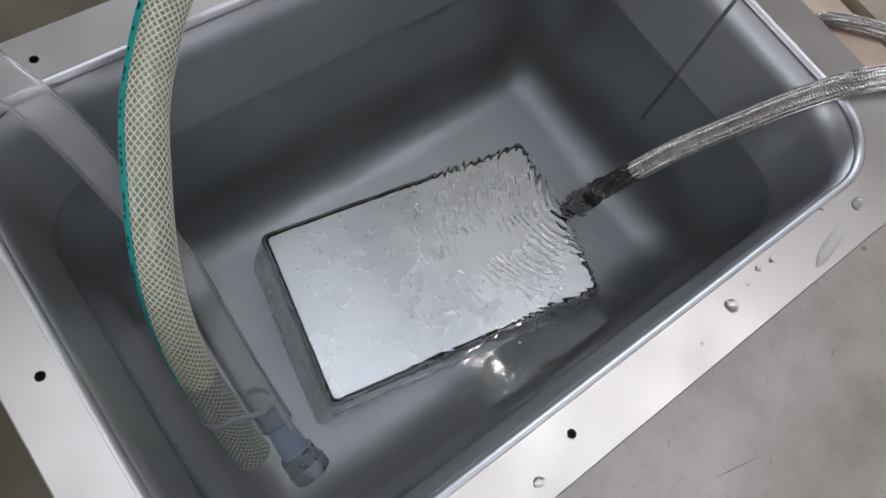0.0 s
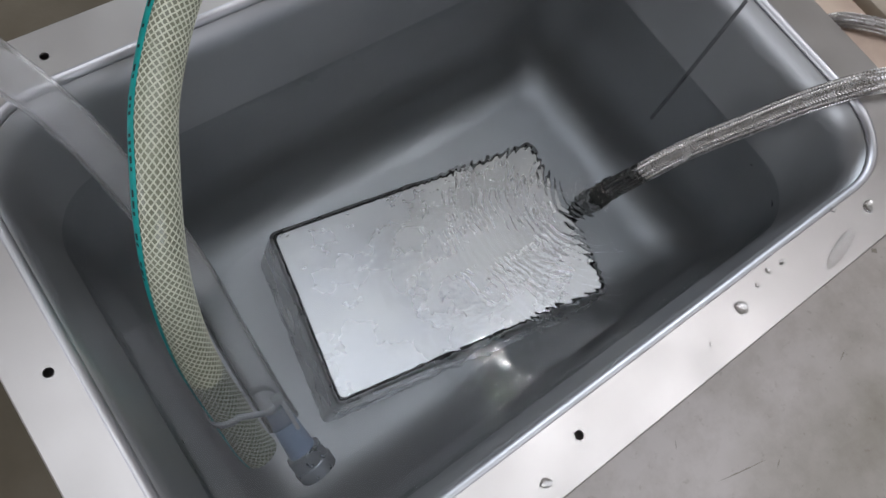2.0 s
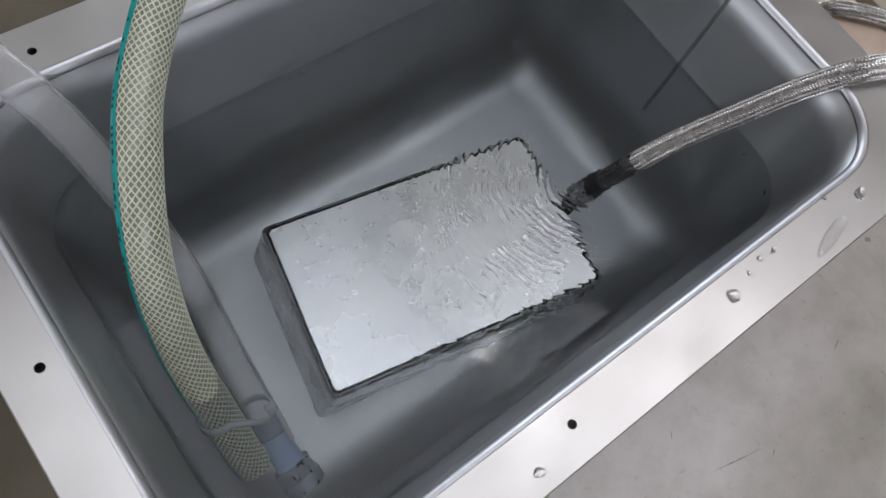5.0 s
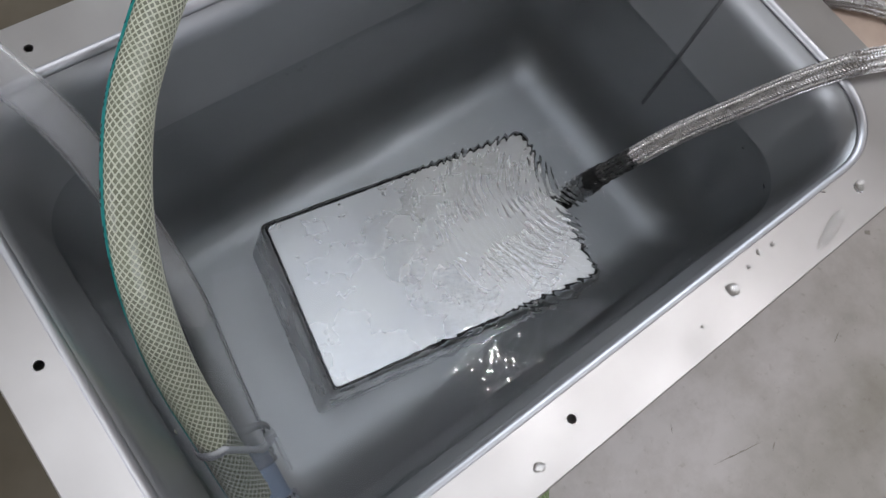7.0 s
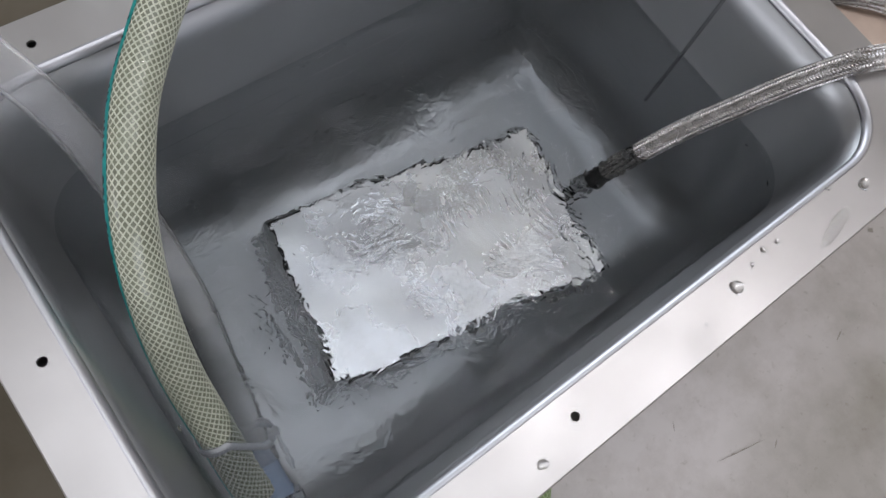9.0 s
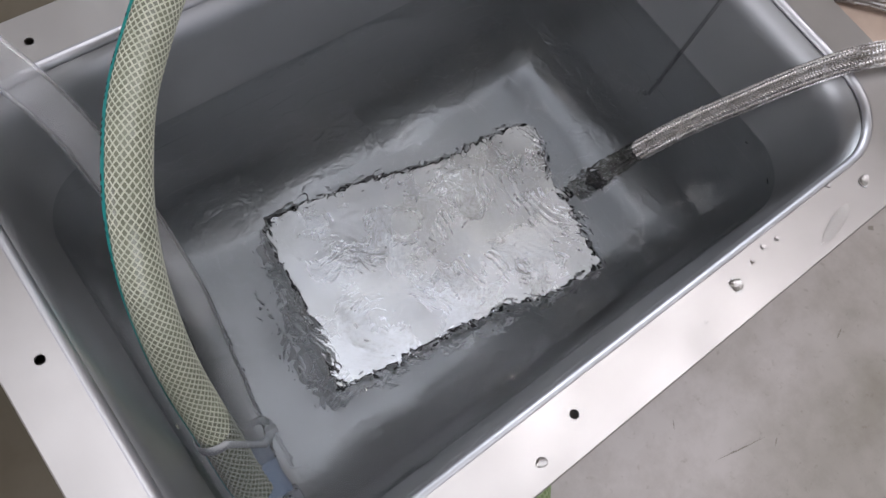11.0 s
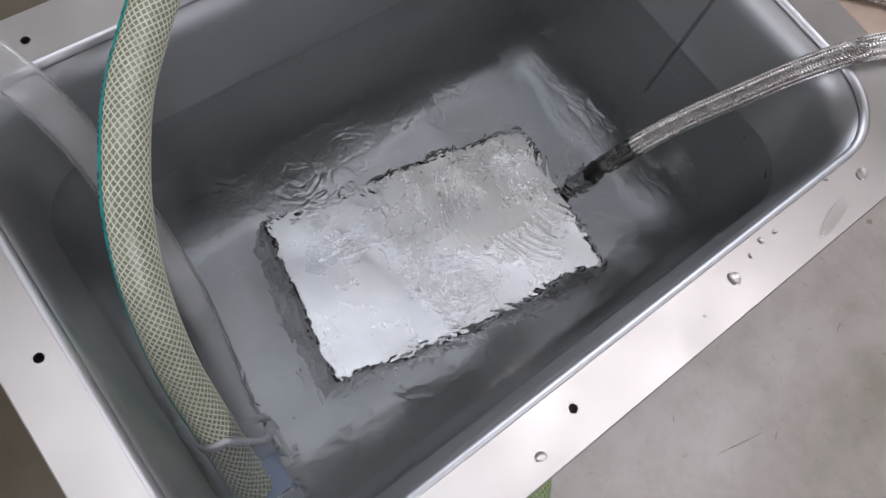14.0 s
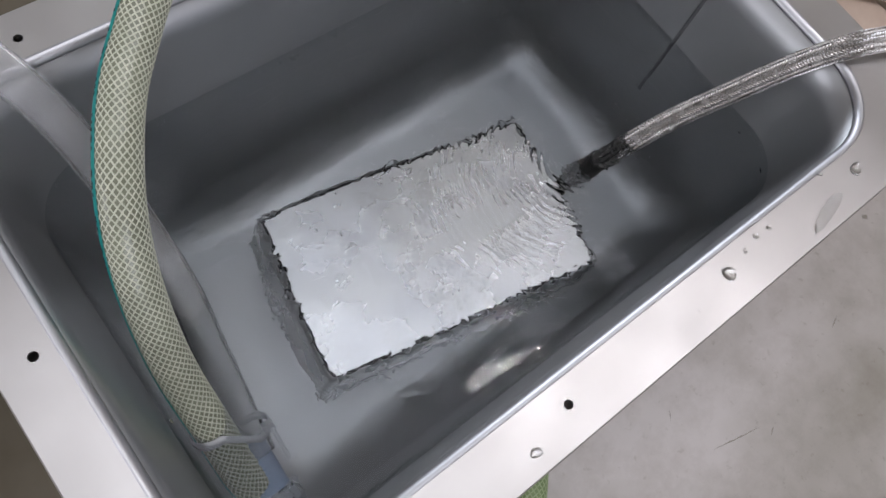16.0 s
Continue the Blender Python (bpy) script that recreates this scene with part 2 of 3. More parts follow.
def strand(bm, fr, step, radius, pitch, phase, sign, wide, thick, weave=0.0, count=1):
    """A flat yarn or wire band wound round a line as a helix."""
    prev = None
    for i, (q, t, s, n) in enumerate(fr):
        a = phase + sign * 2 * math.pi * i * step / pitch
        out = math.cos(a) * n + math.sin(a) * s
        along = (t * pitch + sign * 2 * math.pi * radius * (-math.sin(a) * n + math.cos(a) * s)).normalized()
        across = out.cross(along)
        r = radius + (weave * math.sin(a * count + (0 if sign > 0 else math.pi)) if weave else 0)
        c = q + out * r
        cur = [bm.verts.new(c + across * wide / 2), bm.verts.new(c + out * thick), bm.verts.new(c - across * wide / 2)]
        if prev:
            bm.faces.new((prev[0], prev[1], cur[1], cur[0]))
            bm.faces.new((prev[1], prev[2], cur[2], cur[1]))
        prev = cur


# ---- the basin ----
HOLES = [(x, y) for y in (-0.1705, 0.1715) for x in (-0.192, -0.064, 0.066, 0.192) if x < 0 or y > 0] + [(-0.267, 0.004), (0.267, 0.004)]
basin = tagged(new("basin"), "deep satin stainless steel basin with a drilled flange, holding water", "basin")
bm = bmesh.new()
outer = [bm.verts.new(v) for v in rounded(0.2858, 0.1897, 0.003, 0, 10)]
inner = [bm.verts.new(v) for v in rounded(0.2537, 0.1572, 0.0552, 0, 10, -0.0032)]
edges = []
for ring in (outer, inner):
    edges += [bm.edges.new((ring[i], ring[(i + 1) % len(ring)])) for i in range(len(ring))]
for hx, hy in HOLES:
    ring = [bm.verts.new((hx + 0.0027 * math.cos(k * math.pi / 8), hy + 0.0027 * math.sin(k * math.pi / 8), 0)) for k in range(16)]
    edges += [bm.edges.new((ring[i], ring[(i + 1) % 16])) for i in range(16)]
bmesh.ops.triangle_fill(bm, use_beauty=True, edges=edges)
bmesh.ops.recalc_face_normals(bm, faces=bm.faces)
if sum(f.normal.z for f in bm.faces) < 0:
    bmesh.ops.reverse_faces(bm, faces=bm.faces)
loft(bm, [rounded(0.2858, 0.1897, 0.003, 0), rounded(0.2866, 0.1905, 0.0038, -0.0008), rounded(0.2866, 0.1905, 0.0038, -0.016), rounded(0.2580, 0.1620, 0.04, -0.0164)][::-1])
bmesh.ops.remove_doubles(bm, verts=bm.verts, dist=1e-6)
flange = part("flange", bm, STEEL, basin, "brushed flange with screw holes", 0)
sol = flange.modifiers.new("thickness", "SOLIDIFY")
sol.thickness, sol.offset = 0.0012, -1

bm = bmesh.new()
BOTTOM = -0.28
loops = []
for k in range(7):
    a = radians(90 * k / 6)
    d, dz = 0.0038 * math.sin(a), 0.0038 * (1 - math.cos(a))
    loops.append(rounded(0.2537 - d, 0.1572 - d, 0.0552 - d, -dz, cx=-0.0032))
bm_rim = bmesh.new()
loft(bm_rim, loops[::-1])
rim = part("rim", bm_rim, RIMSTEEL, basin, "polished rolled inner rim", 60)
sol = rim.modifiers.new("thickness", "SOLIDIFY")
sol.thickness, sol.offset = 0.0012, -1
loops = loops[-1:]


def wall_at(z):
    """Half sizes, corner radius and middle of the drawn wall at a height."""
    d = (-0.0038 - z) / (-0.0038 - WATER)
    return 0.2499 - 0.0084 * d, 0.1534 - 0.0065 * d, 0.0514 - 0.0044 * d, -0.0032 * max(0.0, 1 - d)


FILLET = 0.046
for k in range(1, 8):
    z = -0.0038 + (BOTTOM + FILLET + 0.0038) * k / 8
    hx, hy, r, mid_x = wall_at(z)
    loops.append(rounded(hx, hy, r, z, cx=mid_x))
hx, hy, r, mid_x = wall_at(BOTTOM + FILLET)
for k in range(14):
    a = radians(4.5 + 85.5 * k / 13)
    d, dz = FILLET * (math.cos(radians(4.5)) - math.cos(a)), FILLET * math.sin(a)
    loops.append(rounded(hx - d, hy - d, max(r - d * 0.75, 0.008), BOTTOM + FILLET - dz))
loops.append(rounded(0.1, 0.05, 0.01, BOTTOM - 0.0008))
rings = loft(bm, loops[::-1])
bm.faces.new(rings[0])
bmesh.ops.recalc_face_normals(bm, faces=bm.faces)
bm.faces.ensure_lookup_table()
if sum(f.normal.z for f in bm.faces) < 0:
    bmesh.ops.reverse_faces(bm, faces=bm.faces)
bowl = part("bowl", bm, BASIN, basin, "drawn bowl with rounded corners and a dull floor", 60)
sol = bowl.modifiers.new("thickness", "SOLIDIFY")
sol.thickness, sol.offset = 0.0012, -1

# vertical weld line on the short wall
bm = bmesh.new()
line = []
for k in range(18):
    z = -0.008 - 0.18 * k / 17
    line.append(Vector((wall_at(z)[0] + wall_at(z)[3] + 0.0014, -0.003 - 0.004 * k / 17, z)))
tube_mesh(bm, frames_along(line, (1, 0, 0)), 0.0022, 12)
part("weld_seam", bm, SEAM, basin, "thin dark weld line")

# ---- the water: a still border and rocking pieces of surface ----
water = tagged(new("water"), "clear rippling water filling two thirds of the basin", "water", kind="structure")
ZX0, ZX1, ZY0, ZY1 = -0.222, 0.222, -0.134, 0.132
NX, NY = 40, 24
bm = bmesh.new()
menis = loft(bm, [rounded(0.2415 - d, 0.1469 - d, 0.047 - d, WATER + h) for d, h in ((0, 0.0034), (0.0008, 0.0018), (0.0020, 0.0007), (0.0032, 0.0002), (0.0045, 0.0))])
ring = menis[-1]
hole = [(ZX0 + (ZX1 - ZX0) * i / NX, ZY0) for i in range(NX)] + [(ZX1, ZY0 + (ZY1 - ZY0) * i / NY) for i in range(NY)]
hole += [(ZX1 - (ZX1 - ZX0) * i / NX, ZY1) for i in range(NX)] + [(ZX0, ZY1 - (ZY1 - ZY0) * i / NY) for i in range(NY)]
hole = [bm.verts.new((x, y, WATER)) for x, y in hole]
edges = []
for r in (ring, hole):
    edges += [bm.edges.get((r[i], r[(i + 1) % len(r)])) or bm.edges.new((r[i], r[(i + 1) % len(r)])) for i in range(len(r))]
bmesh.ops.triangle_fill(bm, use_beauty=True, edges=edges)
bm.normal_update()
bmesh.ops.reverse_faces(bm, faces=[f for f in bm.faces if f.normal.z < 0])
border = part("water_border", bm, WATERMAT, water, "", 60)

rng = random.Random(7)
corner = {}
for i in range(NX + 1):
    for j in range(NY + 1):
        inside = 0 < i < NX and 0 < j < NY
        dx, dy = (rng.uniform(-0.003, 0.003), rng.uniform(-0.003, 0.003)) if inside else (0, 0)
        corner[i, j] = Vector((ZX0 + (ZX1 - ZX0) * i / NX + dx, ZY0 + (ZY1 - ZY0) * j / NY + dy, 0))
RIPPLES = []
for i in range(NX):
    for j in range(NY):
        a, b, c, d = corner[i, j], corner[i + 1, j], corner[i + 1, j + 1], corner[i, j + 1]
        mid = (a + b + c + d) / 4
        bm = bmesh.new()
        n = 4
        grid = [[None] * (n + 1) for _ in range(n + 1)]
        for u in range(n + 1):
            for v in range(n + 1):
                s, t = u / n, v / n
                q = a * (1 - s) * (1 - t) + b * s * (1 - t) + c * s * t + d * (1 - s) * t - mid
                grid[u][v] = bm.verts.new(q)
        for u in range(n):
            for v in range(n):
                bm.faces.new((grid[u][v], grid[u + 1][v], grid[u + 1][v + 1], grid[u][v + 1]))
        ob = part("ripple", bm, WATERMAT, water, "", 60)
        ob.location = (mid.x, mid.y, WATER)
        RIPPLES.append((ob, mid.x, mid.y, rng.uniform(0, 6.28), rng.uniform(0, 6.28)))

# ---- the submerged box ----
box = tagged(new("transducer_box"), "closed brushed stainless steel box lying under water on the basin floor", "metal box")
box.matrix_world = pose(-0.0065, -0.0154, BOTTOM, 0, 0, -10.6)
bm = bmesh.new()
BX, BY, BH = 0.1235, 0.0755, 0.075
prof = [(0.010, 0.0), (0.010, 0.002), (0.0, BH - 0.004)]
prof += [(-0.004 * (1 - math.cos(radians(a))), BH - 0.004 + 0.004 * math.sin(radians(a))) for a in (22.5, 45, 67.5, 90)]
lp = [rounded(BX + o * (0.52 if o > 0 else 1), BY + (0.001 if o > 0 else o), 0.006, z, 5, -0.0052 if o > 0 else 0) for o, z in prof]
loft(bm, lp, cap_first=True)
part("casing", bm, BOXSTEEL, box, "", 40)
# near-black ring drawn as a dark line along the plate's edge
bm = bmesh.new()
loft(bm, [rounded(BX - 0.0026, BY - 0.0026, 0.004, BH - 0.0022, 5), rounded(BX - 0.0030, BY - 0.0030, 0.004, BH + 0.0004, 5), rounded(BX - 0.0056, BY - 0.0056, 0.004, BH + 0.0004, 5)])
part("edge_line", bm, RUBBER, box, "thin dark line round the face plate", 40)
bm = bmesh.new()
loft(bm, [rounded(BX - 0.0048, BY - 0.0048, 0.004, BH - 0.0002, 5), rounded(BX - 0.0052, BY - 0.0052, 0.004, BH + 0.0010, 5)], cap_last=True)
part("top_plate", bm, BOXSTEEL, box, "flat matt face plate", 40)

# ---- steel braided hose from the box over the rim ----
def braided_hose(name, points, radius, label, n=24, pitch=0.048, step=0.0012):
    thing = tagged(new(name), label, "hose")
    fr = frames_along(smooth_line(points, step))
    bm = bmesh.new()
    tube_mesh(bm, fr, radius - 0.0005, 18)
    part("core", bm, CORE, thing, "dark core between the wires")
    for sign in (1, -1):
        gap = 2 * math.pi * radius / n
        for k in range(n):
            bm = bmesh.new()
            strand(bm, fr, step, radius, pitch, 2 * math.pi * k / n, sign, gap * 0.74, 0.0007, 0.0004, n // 2)
            part("wire_band", bm, BRAID, thing, "", 80)
    return thing


steel_hose = braided_hose("braided_steel_hose", [(0.136, -0.0385, -0.208), (0.1418, -0.0415, -0.180), (0.1450, -0.0485, -0.138), (0.151, -0.055, -0.098), (0.180, -0.063, -0.075), (0.206, -0.075, -0.048), (0.230, -0.088, -0.018), (0.249, -0.1025, 0.0095), (0.272, -0.113, 0.0145), (0.318, -0.129, 0.013), (0.40, -0.15, 0.012)], 0.0076, "stainless wire braided hose running over the basin rim into the water", step=0.0007)


def hex_nut(bm, fr, radius):
    rings = []
    for (q, t, s, n), r in fr:
        rings.append([bm.verts.new(q + r * radius * (math.cos(k * math.pi / 3) * n + math.sin(k * math.pi / 3) * s)) for k in range(6)])
    for a, b in zip(rings, rings[1:]):
        for k in range(6):
            bm.faces.new((a[k], a[(k + 1) % 6], b[(k + 1) % 6], b[k]))
    bm.faces.new(rings[0][::-1])
    bm.faces.new(rings[-1])


fr = frames_along(smooth_line([(0.117, -0.0375, -0.238), (0.127, -0.0375, -0.226), (0.1345, -0.0385, -0.211), (0.1405, -0.041, -0.187), (0.1432, -0.0445, -0.160)], 0.002))
m = len(fr)
bm = bmesh.new()
tube_mesh(bm, fr[: m // 3 + 1], 0.0075, 16)
part("rubber_gland", bm, RUBBER, steel_hose, "black rubber gland at the box")
bm = bmesh.new()
hex_nut(bm, [(fr[m // 3], 0.9), (fr[m // 3 + 1], 1.0), (fr[2 * m // 3], 1.0), (fr[2 * m // 3 + 1], 0.9)], 0.0125)
part("union_nut", bm, NICKEL, steel_hose, "shiny hexagonal union nut", 20)
bm = bmesh.new()
tube_mesh(bm, fr[2 * m // 3 :], 0.0096, 16)
part("ferrule", bm, RUBBER, steel_hose, "dark ferrule")

spare_hose = braided_hose("braided_steel_hose", [(0.2945, -0.044, -0.075), (0.2952, -0.0445, -0.035), (0.299, -0.049, -0.012), (0.318, -0.067, -0.0062), (0.345, -0.093, -0.0065), (0.41, -0.150, -0.0065), (0.50, -0.21, -0.0065)], 0.0050, "second stainless wire braided hose rising beside the flange", 22, 0.034)

# ---- the hose bundle hanging in the basin: reinforced hose, clear tube, cable tie ----
bundle = tagged(new("hose_bundle"), "cream reinforced hose tied to a clear tube, hanging into water", "hose")
HOSE_LINE = [(-0.075, 0.158, 0.082), (-0.1004, 0.1469, 0.0635), (-0.1217, 0.1344, 0.0493), (-0.1416, 0.1162, 0.0370), (-0.1602, 0.0933, 0.0275), (-0.1755, 0.0673, 0.0160), (-0.1882, 0.0459, -0.003), (-0.1983, 0.0279, -0.033), (-0.2050, 0.0095, -0.068), (-0.2077, -0.0082, -0.100), (-0.2070, -0.0325, -0.135), (-0.2065, -0.0536, -0.165), (-0.204, -0.066, -0.180)]
step = 0.0018
line = smooth_line(HOSE_LINE, step)
fr = frames_along(line, (0.5, 0.2, 0.8))
bm = bmesh.new()
tube_mesh(bm, fr, 0.0123, 24)
hose_body = part("hose_wall", bm, HOSE, bundle, "cream green plastic wall")
NY_ = 20
for sign in (1, -1):
    for k in range(NY_):
        bm = bmesh.new()
        strand(bm, fr, step, 0.0122, 0.094, 2 * math.pi * k / NY_, sign, 0.00102, 0.0003)
        part("yarn", bm, YARN, bundle, "", 0)
want = Vector((-0.838, 0.154, 0.517))


def side_strip(bm, sub, radius, lo, hi, n=4):
    """A strip of wall on the outer side of the bend, between two angles off the stripe's middle."""
    prev = None
    for q, t, s, n_ in sub:
        a0 = math.atan2(want.dot(s), want.dot(n_))
        cur = [bm.verts.new(q + radius * (math.cos(a0 + lo + (hi - lo) * k / n) * n_ + math.sin(a0 + lo + (hi - lo) * k / n) * s)) for k in range(n + 1)]
        if prev:
            for k in range(n):
                bm.faces.new((prev[k], prev[k + 1], cur[k + 1], cur[k]))
        prev = cur


bm = bmesh.new()
side_strip(bm, fr, 0.0128, -0.30, 0.30)
stripe = part("stripe", bm, TEAL, bundle, "teal printed stripe")
bm = bmesh.new()
at = 24
lett = random.Random(3)
while at < 120:
    run = lett.choice((1, 1, 2))
    sub = fr[at : at + run + 1]
    side_strip(bm, sub, 0.01295, -0.12, lett.uniform(0.02, 0.12), 2)
    at += run + (1 if lett.random() < 0.8 else 5)
part("print", bm, INK, stripe, "row of small black printed marks", 0)

TUBE_LINE = [(-0.236, 0.150, 0.10), (-0.2216, 0.1440, 0.0655), (-0.2115, 0.1400, 0.0358), (-0.2036, 0.1350, 0.0112), (-0.1952, 0.1208, -0.0167), (-0.1888, 0.0983, -0.0467), (-0.1829, 0.067, -0.0735), (-0.1803, 0.0421, -0.105), (-0.1810, 0.0115, -0.128), (-0.1812, -0.0258, -0.150), (-0.1808, -0.0576, -0.166), (-0.1801, -0.0783, -0.175), (-0.1790, -0.088, -0.179)]
fr_t = frames_along(smooth_line(TUBE_LINE, 0.003))
bm = bmesh.new()
k0 = min(range(len(fr_t)), key=lambda k: (fr_t[k][0] - Vector((-0.181, -0.052, -0.163))).length)
tube_mesh(bm, fr_t[: k0 + 3], 0.0118, 20, False)
tube = part("clear_tube", bm, TUBE, bundle, "milky clear plastic tube")
sol = tube.modifiers.new("thickness", "SOLIDIFY")
sol.thickness, sol.offset = 0.0024, -1
BLUE = surface("blue_grey_plastic", (0.30, 0.40, 0.56), (0.40, 0.49, 0.64), 60, (0.3, 0.45))
bm = bmesh.new()
tail_fr = fr_t[k0 - 2 :]
tube_mesh(bm, tail_fr, 0.0088, 22, wobble=lambda i: 0.0082 if i < 4 else 0.0090 + 0.0016 * (i - 4) / max(1, len(tail_fr) - 5))
part("insert", bm, BLUE, tube, "blue grey hose tail inside the clear tube")
bm = bmesh.new()
end = fr_t[-1]
q, t, s, n = end
hexes = [((q - t * 0.005, t, s, n), 0.90), ((q - t * 0.0035, t, s, n), 1.0), ((q + t * 0.005, t, s, n), 1.0), ((q + t * 0.006, t, s, n), 0.92)]
hex_nut(bm, hexes, 0.0150)
collar = [(q + t * (0.0055 + 0.001 * k), t, s, n) for k in range(11)]
tube_mesh(bm, collar, 0.0146, 28, wobble=lambda i: 0.0146 - (0.0008 if i in (0, 10) else 0) - 0.00008 * i)
part("end_nut", bm, NUT, tube, "grey hexagonal end nut", 20)


def tie_loop(a, ra, b, rb, t, grow=0.0008):
    """A strap round two round bodies, drawn in the plane across t."""
    u = (b - a - t * (b - a).dot(t)).normalized()
    v = t.cross(u)
    d = (b - a).dot(u)
    pts = []
    for k in range(13):
        an = math.pi / 2 + math.pi * k / 12
        pts.append(a + (ra + grow) * (math.cos(an) * u + math.sin(an) * v))
    for k in range(13):
        an = -math.pi / 2 + math.pi * k / 12
        pts.append(a + u * d + t * (b - a).dot(t) + (rb + grow) * (math.cos(an) * u + math.sin(an) * v))
    return pts


ia = min(range(len(fr)), key=lambda k: (fr[k][0] - Vector((-0.207, -0.0325, -0.135))).length)
q, t, s, n = fr[ia]
near = min((f[0] for f in fr_t), key=lambda w: (w - Vector((-0.181, -0.043, -0.158))).length)
near = near + (q - near) * 0.28
pts = tie_loop(q, 0.0128, near, 0.0118, t)
bm = bmesh.new()
lo = [bm.verts.new(p - t * 0.0030) for p in pts]
hi = [bm.verts.new(p + t * 0.0030) for p in pts]
for k in range(len(pts)):
    j = (k + 1) % len(pts)
    bm.faces.new((lo[k], lo[j], hi[j], hi[k]))
tie = part("cable_tie", bm, TIE, bundle, "white nylon cable tie")
sol = tie.modifiers.new("thickness", "SOLIDIFY")
sol.thickness, sol.offset = 0.0011, 1
up = Vector((0.1, -0.1, 1)).normalized()
headat = max(pts, key=lambda p: p.x + 0.9 * p.z) + up * 0.003
turn = Matrix.Translation((0, 0, 0)) @ Vector(t).to_track_quat("X", "Z").to_matrix().to_4x4()
bm = bmesh.new()
block(bm, 0.0065, 0.0075, 0.0055, headat, 0.0008, turn)
part("tie_head", bm, TIE, tie, "", 30)
bm = bmesh.new()
tail = [headat + Vector((0.002, -0.003 - 0.0035 * k, 0.002 - 0.0002 * k * k)) for k in range(7)]
tube_mesh(bm, frames_along(tail), 0.0017, 6)
part("tie_tail", bm, TIE, tie, "", 30)

# ---- drops and a puddle on the flange ----
def drop(x, y, rx, ry, h, turn=0.0, name="water_drop", label="round clear water drop on the steel flange", seed=0):
    rg = random.Random(seed)
    k1, k2, p1, p2 = rg.uniform(0.05, 0.16), rg.uniform(0.03, 0.1), rg.uniform(0, 6), rg.uniform(0, 6)
    bm = bmesh.new()
    loops = []
    for i in range(6):
        a = radians(90 * i / 6)
        lp = []
        for k in range(24):
            an = 2 * math.pi * k / 24
            w = 1 + k1 * math.sin(2 * an + p1) + k2 * math.sin(3 * an + p2)
            lp.append(Vector((math.cos(an) * rx * w * math.cos(a), math.sin(an) * ry * w * math.cos(a), h * math.sin(a))))
        loops.append(lp)
    loft(bm, loops, cap_first=True, cap_last=True)
    ob = tagged(new(name, mesh_of(name, bm, DROP, 50)), label, "water drop", "drops on the flange")
    ob.matrix_world = pose(x, y, 0.0002, 0, 0, turn)
    return ob


drop(0.066, -0.1705, 0.0046, 0.0042, 0.0024, seed=1, label="large clear water drop on the steel flange")
drop(0.192, -0.1695, 0.0048, 0.0040, 0.0024, seed=2, label="large clear water drop on the steel flange")
for k, (x, y, r) in enumerate([(0.098, -0.163, 0.0024), (0.110, -0.164, 0.0022), (0.085, -0.166, 0.0018), (0.167, -0.157, 0.0026), (-0.256, 0.019, 0.0013), (-0.094, -0.179, 0.0034), (0.034, -0.176, 0.0012), (-0.23, -0.06, 0.0016)]):
    drop(x, y, r, r * 0.8, r * 0.55, k * 37, seed=k + 5)
drop(0.152, -0.1790, 0.0185, 0.0042, 0.0004, 14, "puddle", "flat oblong puddle at the outer edge of the flange", 31)

for k, (x, y, r) in enumerate([(-0.035, 0.1425, 0.0019), (-0.030, 0.1432, 0.0014), (-0.045, 0.1436, 0.0011), (0.004, 0.1434, 0.0012), (0.232, -0.098, 0.0013), (-0.06, 0.1436, 0.0009)]):
    ob = drop(x, y, r, r, r * 0.9, k * 20, "bubble", "small clear bubble at the waterline", 70 + k)
    ob.location.z = WATER + 0.0006
    tagged(ob, category="bubble", group="bubbles at the waterline")

# ---- surroundings: floor, planks, hose on the floor, unseen room ----
bm = bmesh.new()
bmesh.ops.create_grid(bm, x_segments=40, y_segments=40, size=3.2)
floor = tagged(part("floor", bm, CONCRETE, None, "worn beige grey concrete floor with scuffs"), category="floor", kind="structure")
floor.location = (0, 0, FLOOR)


# dark sheet that paints the floor's shade to the left and behind the basin
bm = bmesh.new()
loft(bm, [rounded(0.95, 0.86, 0.01, 0.0, 3), rounded(0.95, 0.86, 0.01, 0.0012, 3), rounded(0.949, 0.859, 0.009, 0.0018, 3)], cap_first=True, cap_last=True)
mat = tagged(part("floor_shade", bm, SHADED_FLOOR, None, "thin dark olive brown sheet standing in for shade on the floor", 30), category="mat")
mat.location = (-0.66, 0.74, FLOOR + 0.0002)


def scuff(x, y, length, width, turn, seed):
    rg = random.Random(seed)
    bm = bmesh.new()
    n = 14
    top = [bm.verts.new((length * (k / n - 0.5), width * (0.15 + rg.random()) * math.sin(math.pi * (k + 0.3) / (n + 0.6)) / 2, 0)) for k in range(n + 1)]
    low = [bm.verts.new((length * (k / n - 0.5), -width * (0.15 + rg.random()) * math.sin(math.pi * (k + 0.3) / (n + 0.6)) / 2, 0)) for k in range(n + 1)]
    for k in range(n):
        bm.faces.new((low[k], low[k + 1], top[k + 1], top[k]))
    ob = part("scuff_mark", bm, STAIN, floor, "dark scuff", 0)
    ob.matrix_basis = pose(x, y, 0.0006, 0, 0, turn)


SCUFFS = [(0.155, -0.318, 0.060, 0.0016, -14), (0.19, -0.335, 0.010, 0.0018, 30), (0.455, -0.240, 0.009, 0.008, 0), (0.115, -0.262, 0.010, 0.0012, 55), (0.33, -0.30, 0.016, 0.002, 20), (-0.40, 0.10, 0.02, 0.002, 40)]
for k, (x, y, ln, wd, tn) in enumerate(SCUFFS):
    scuff(x, y, ln, wd, tn, k + 50)

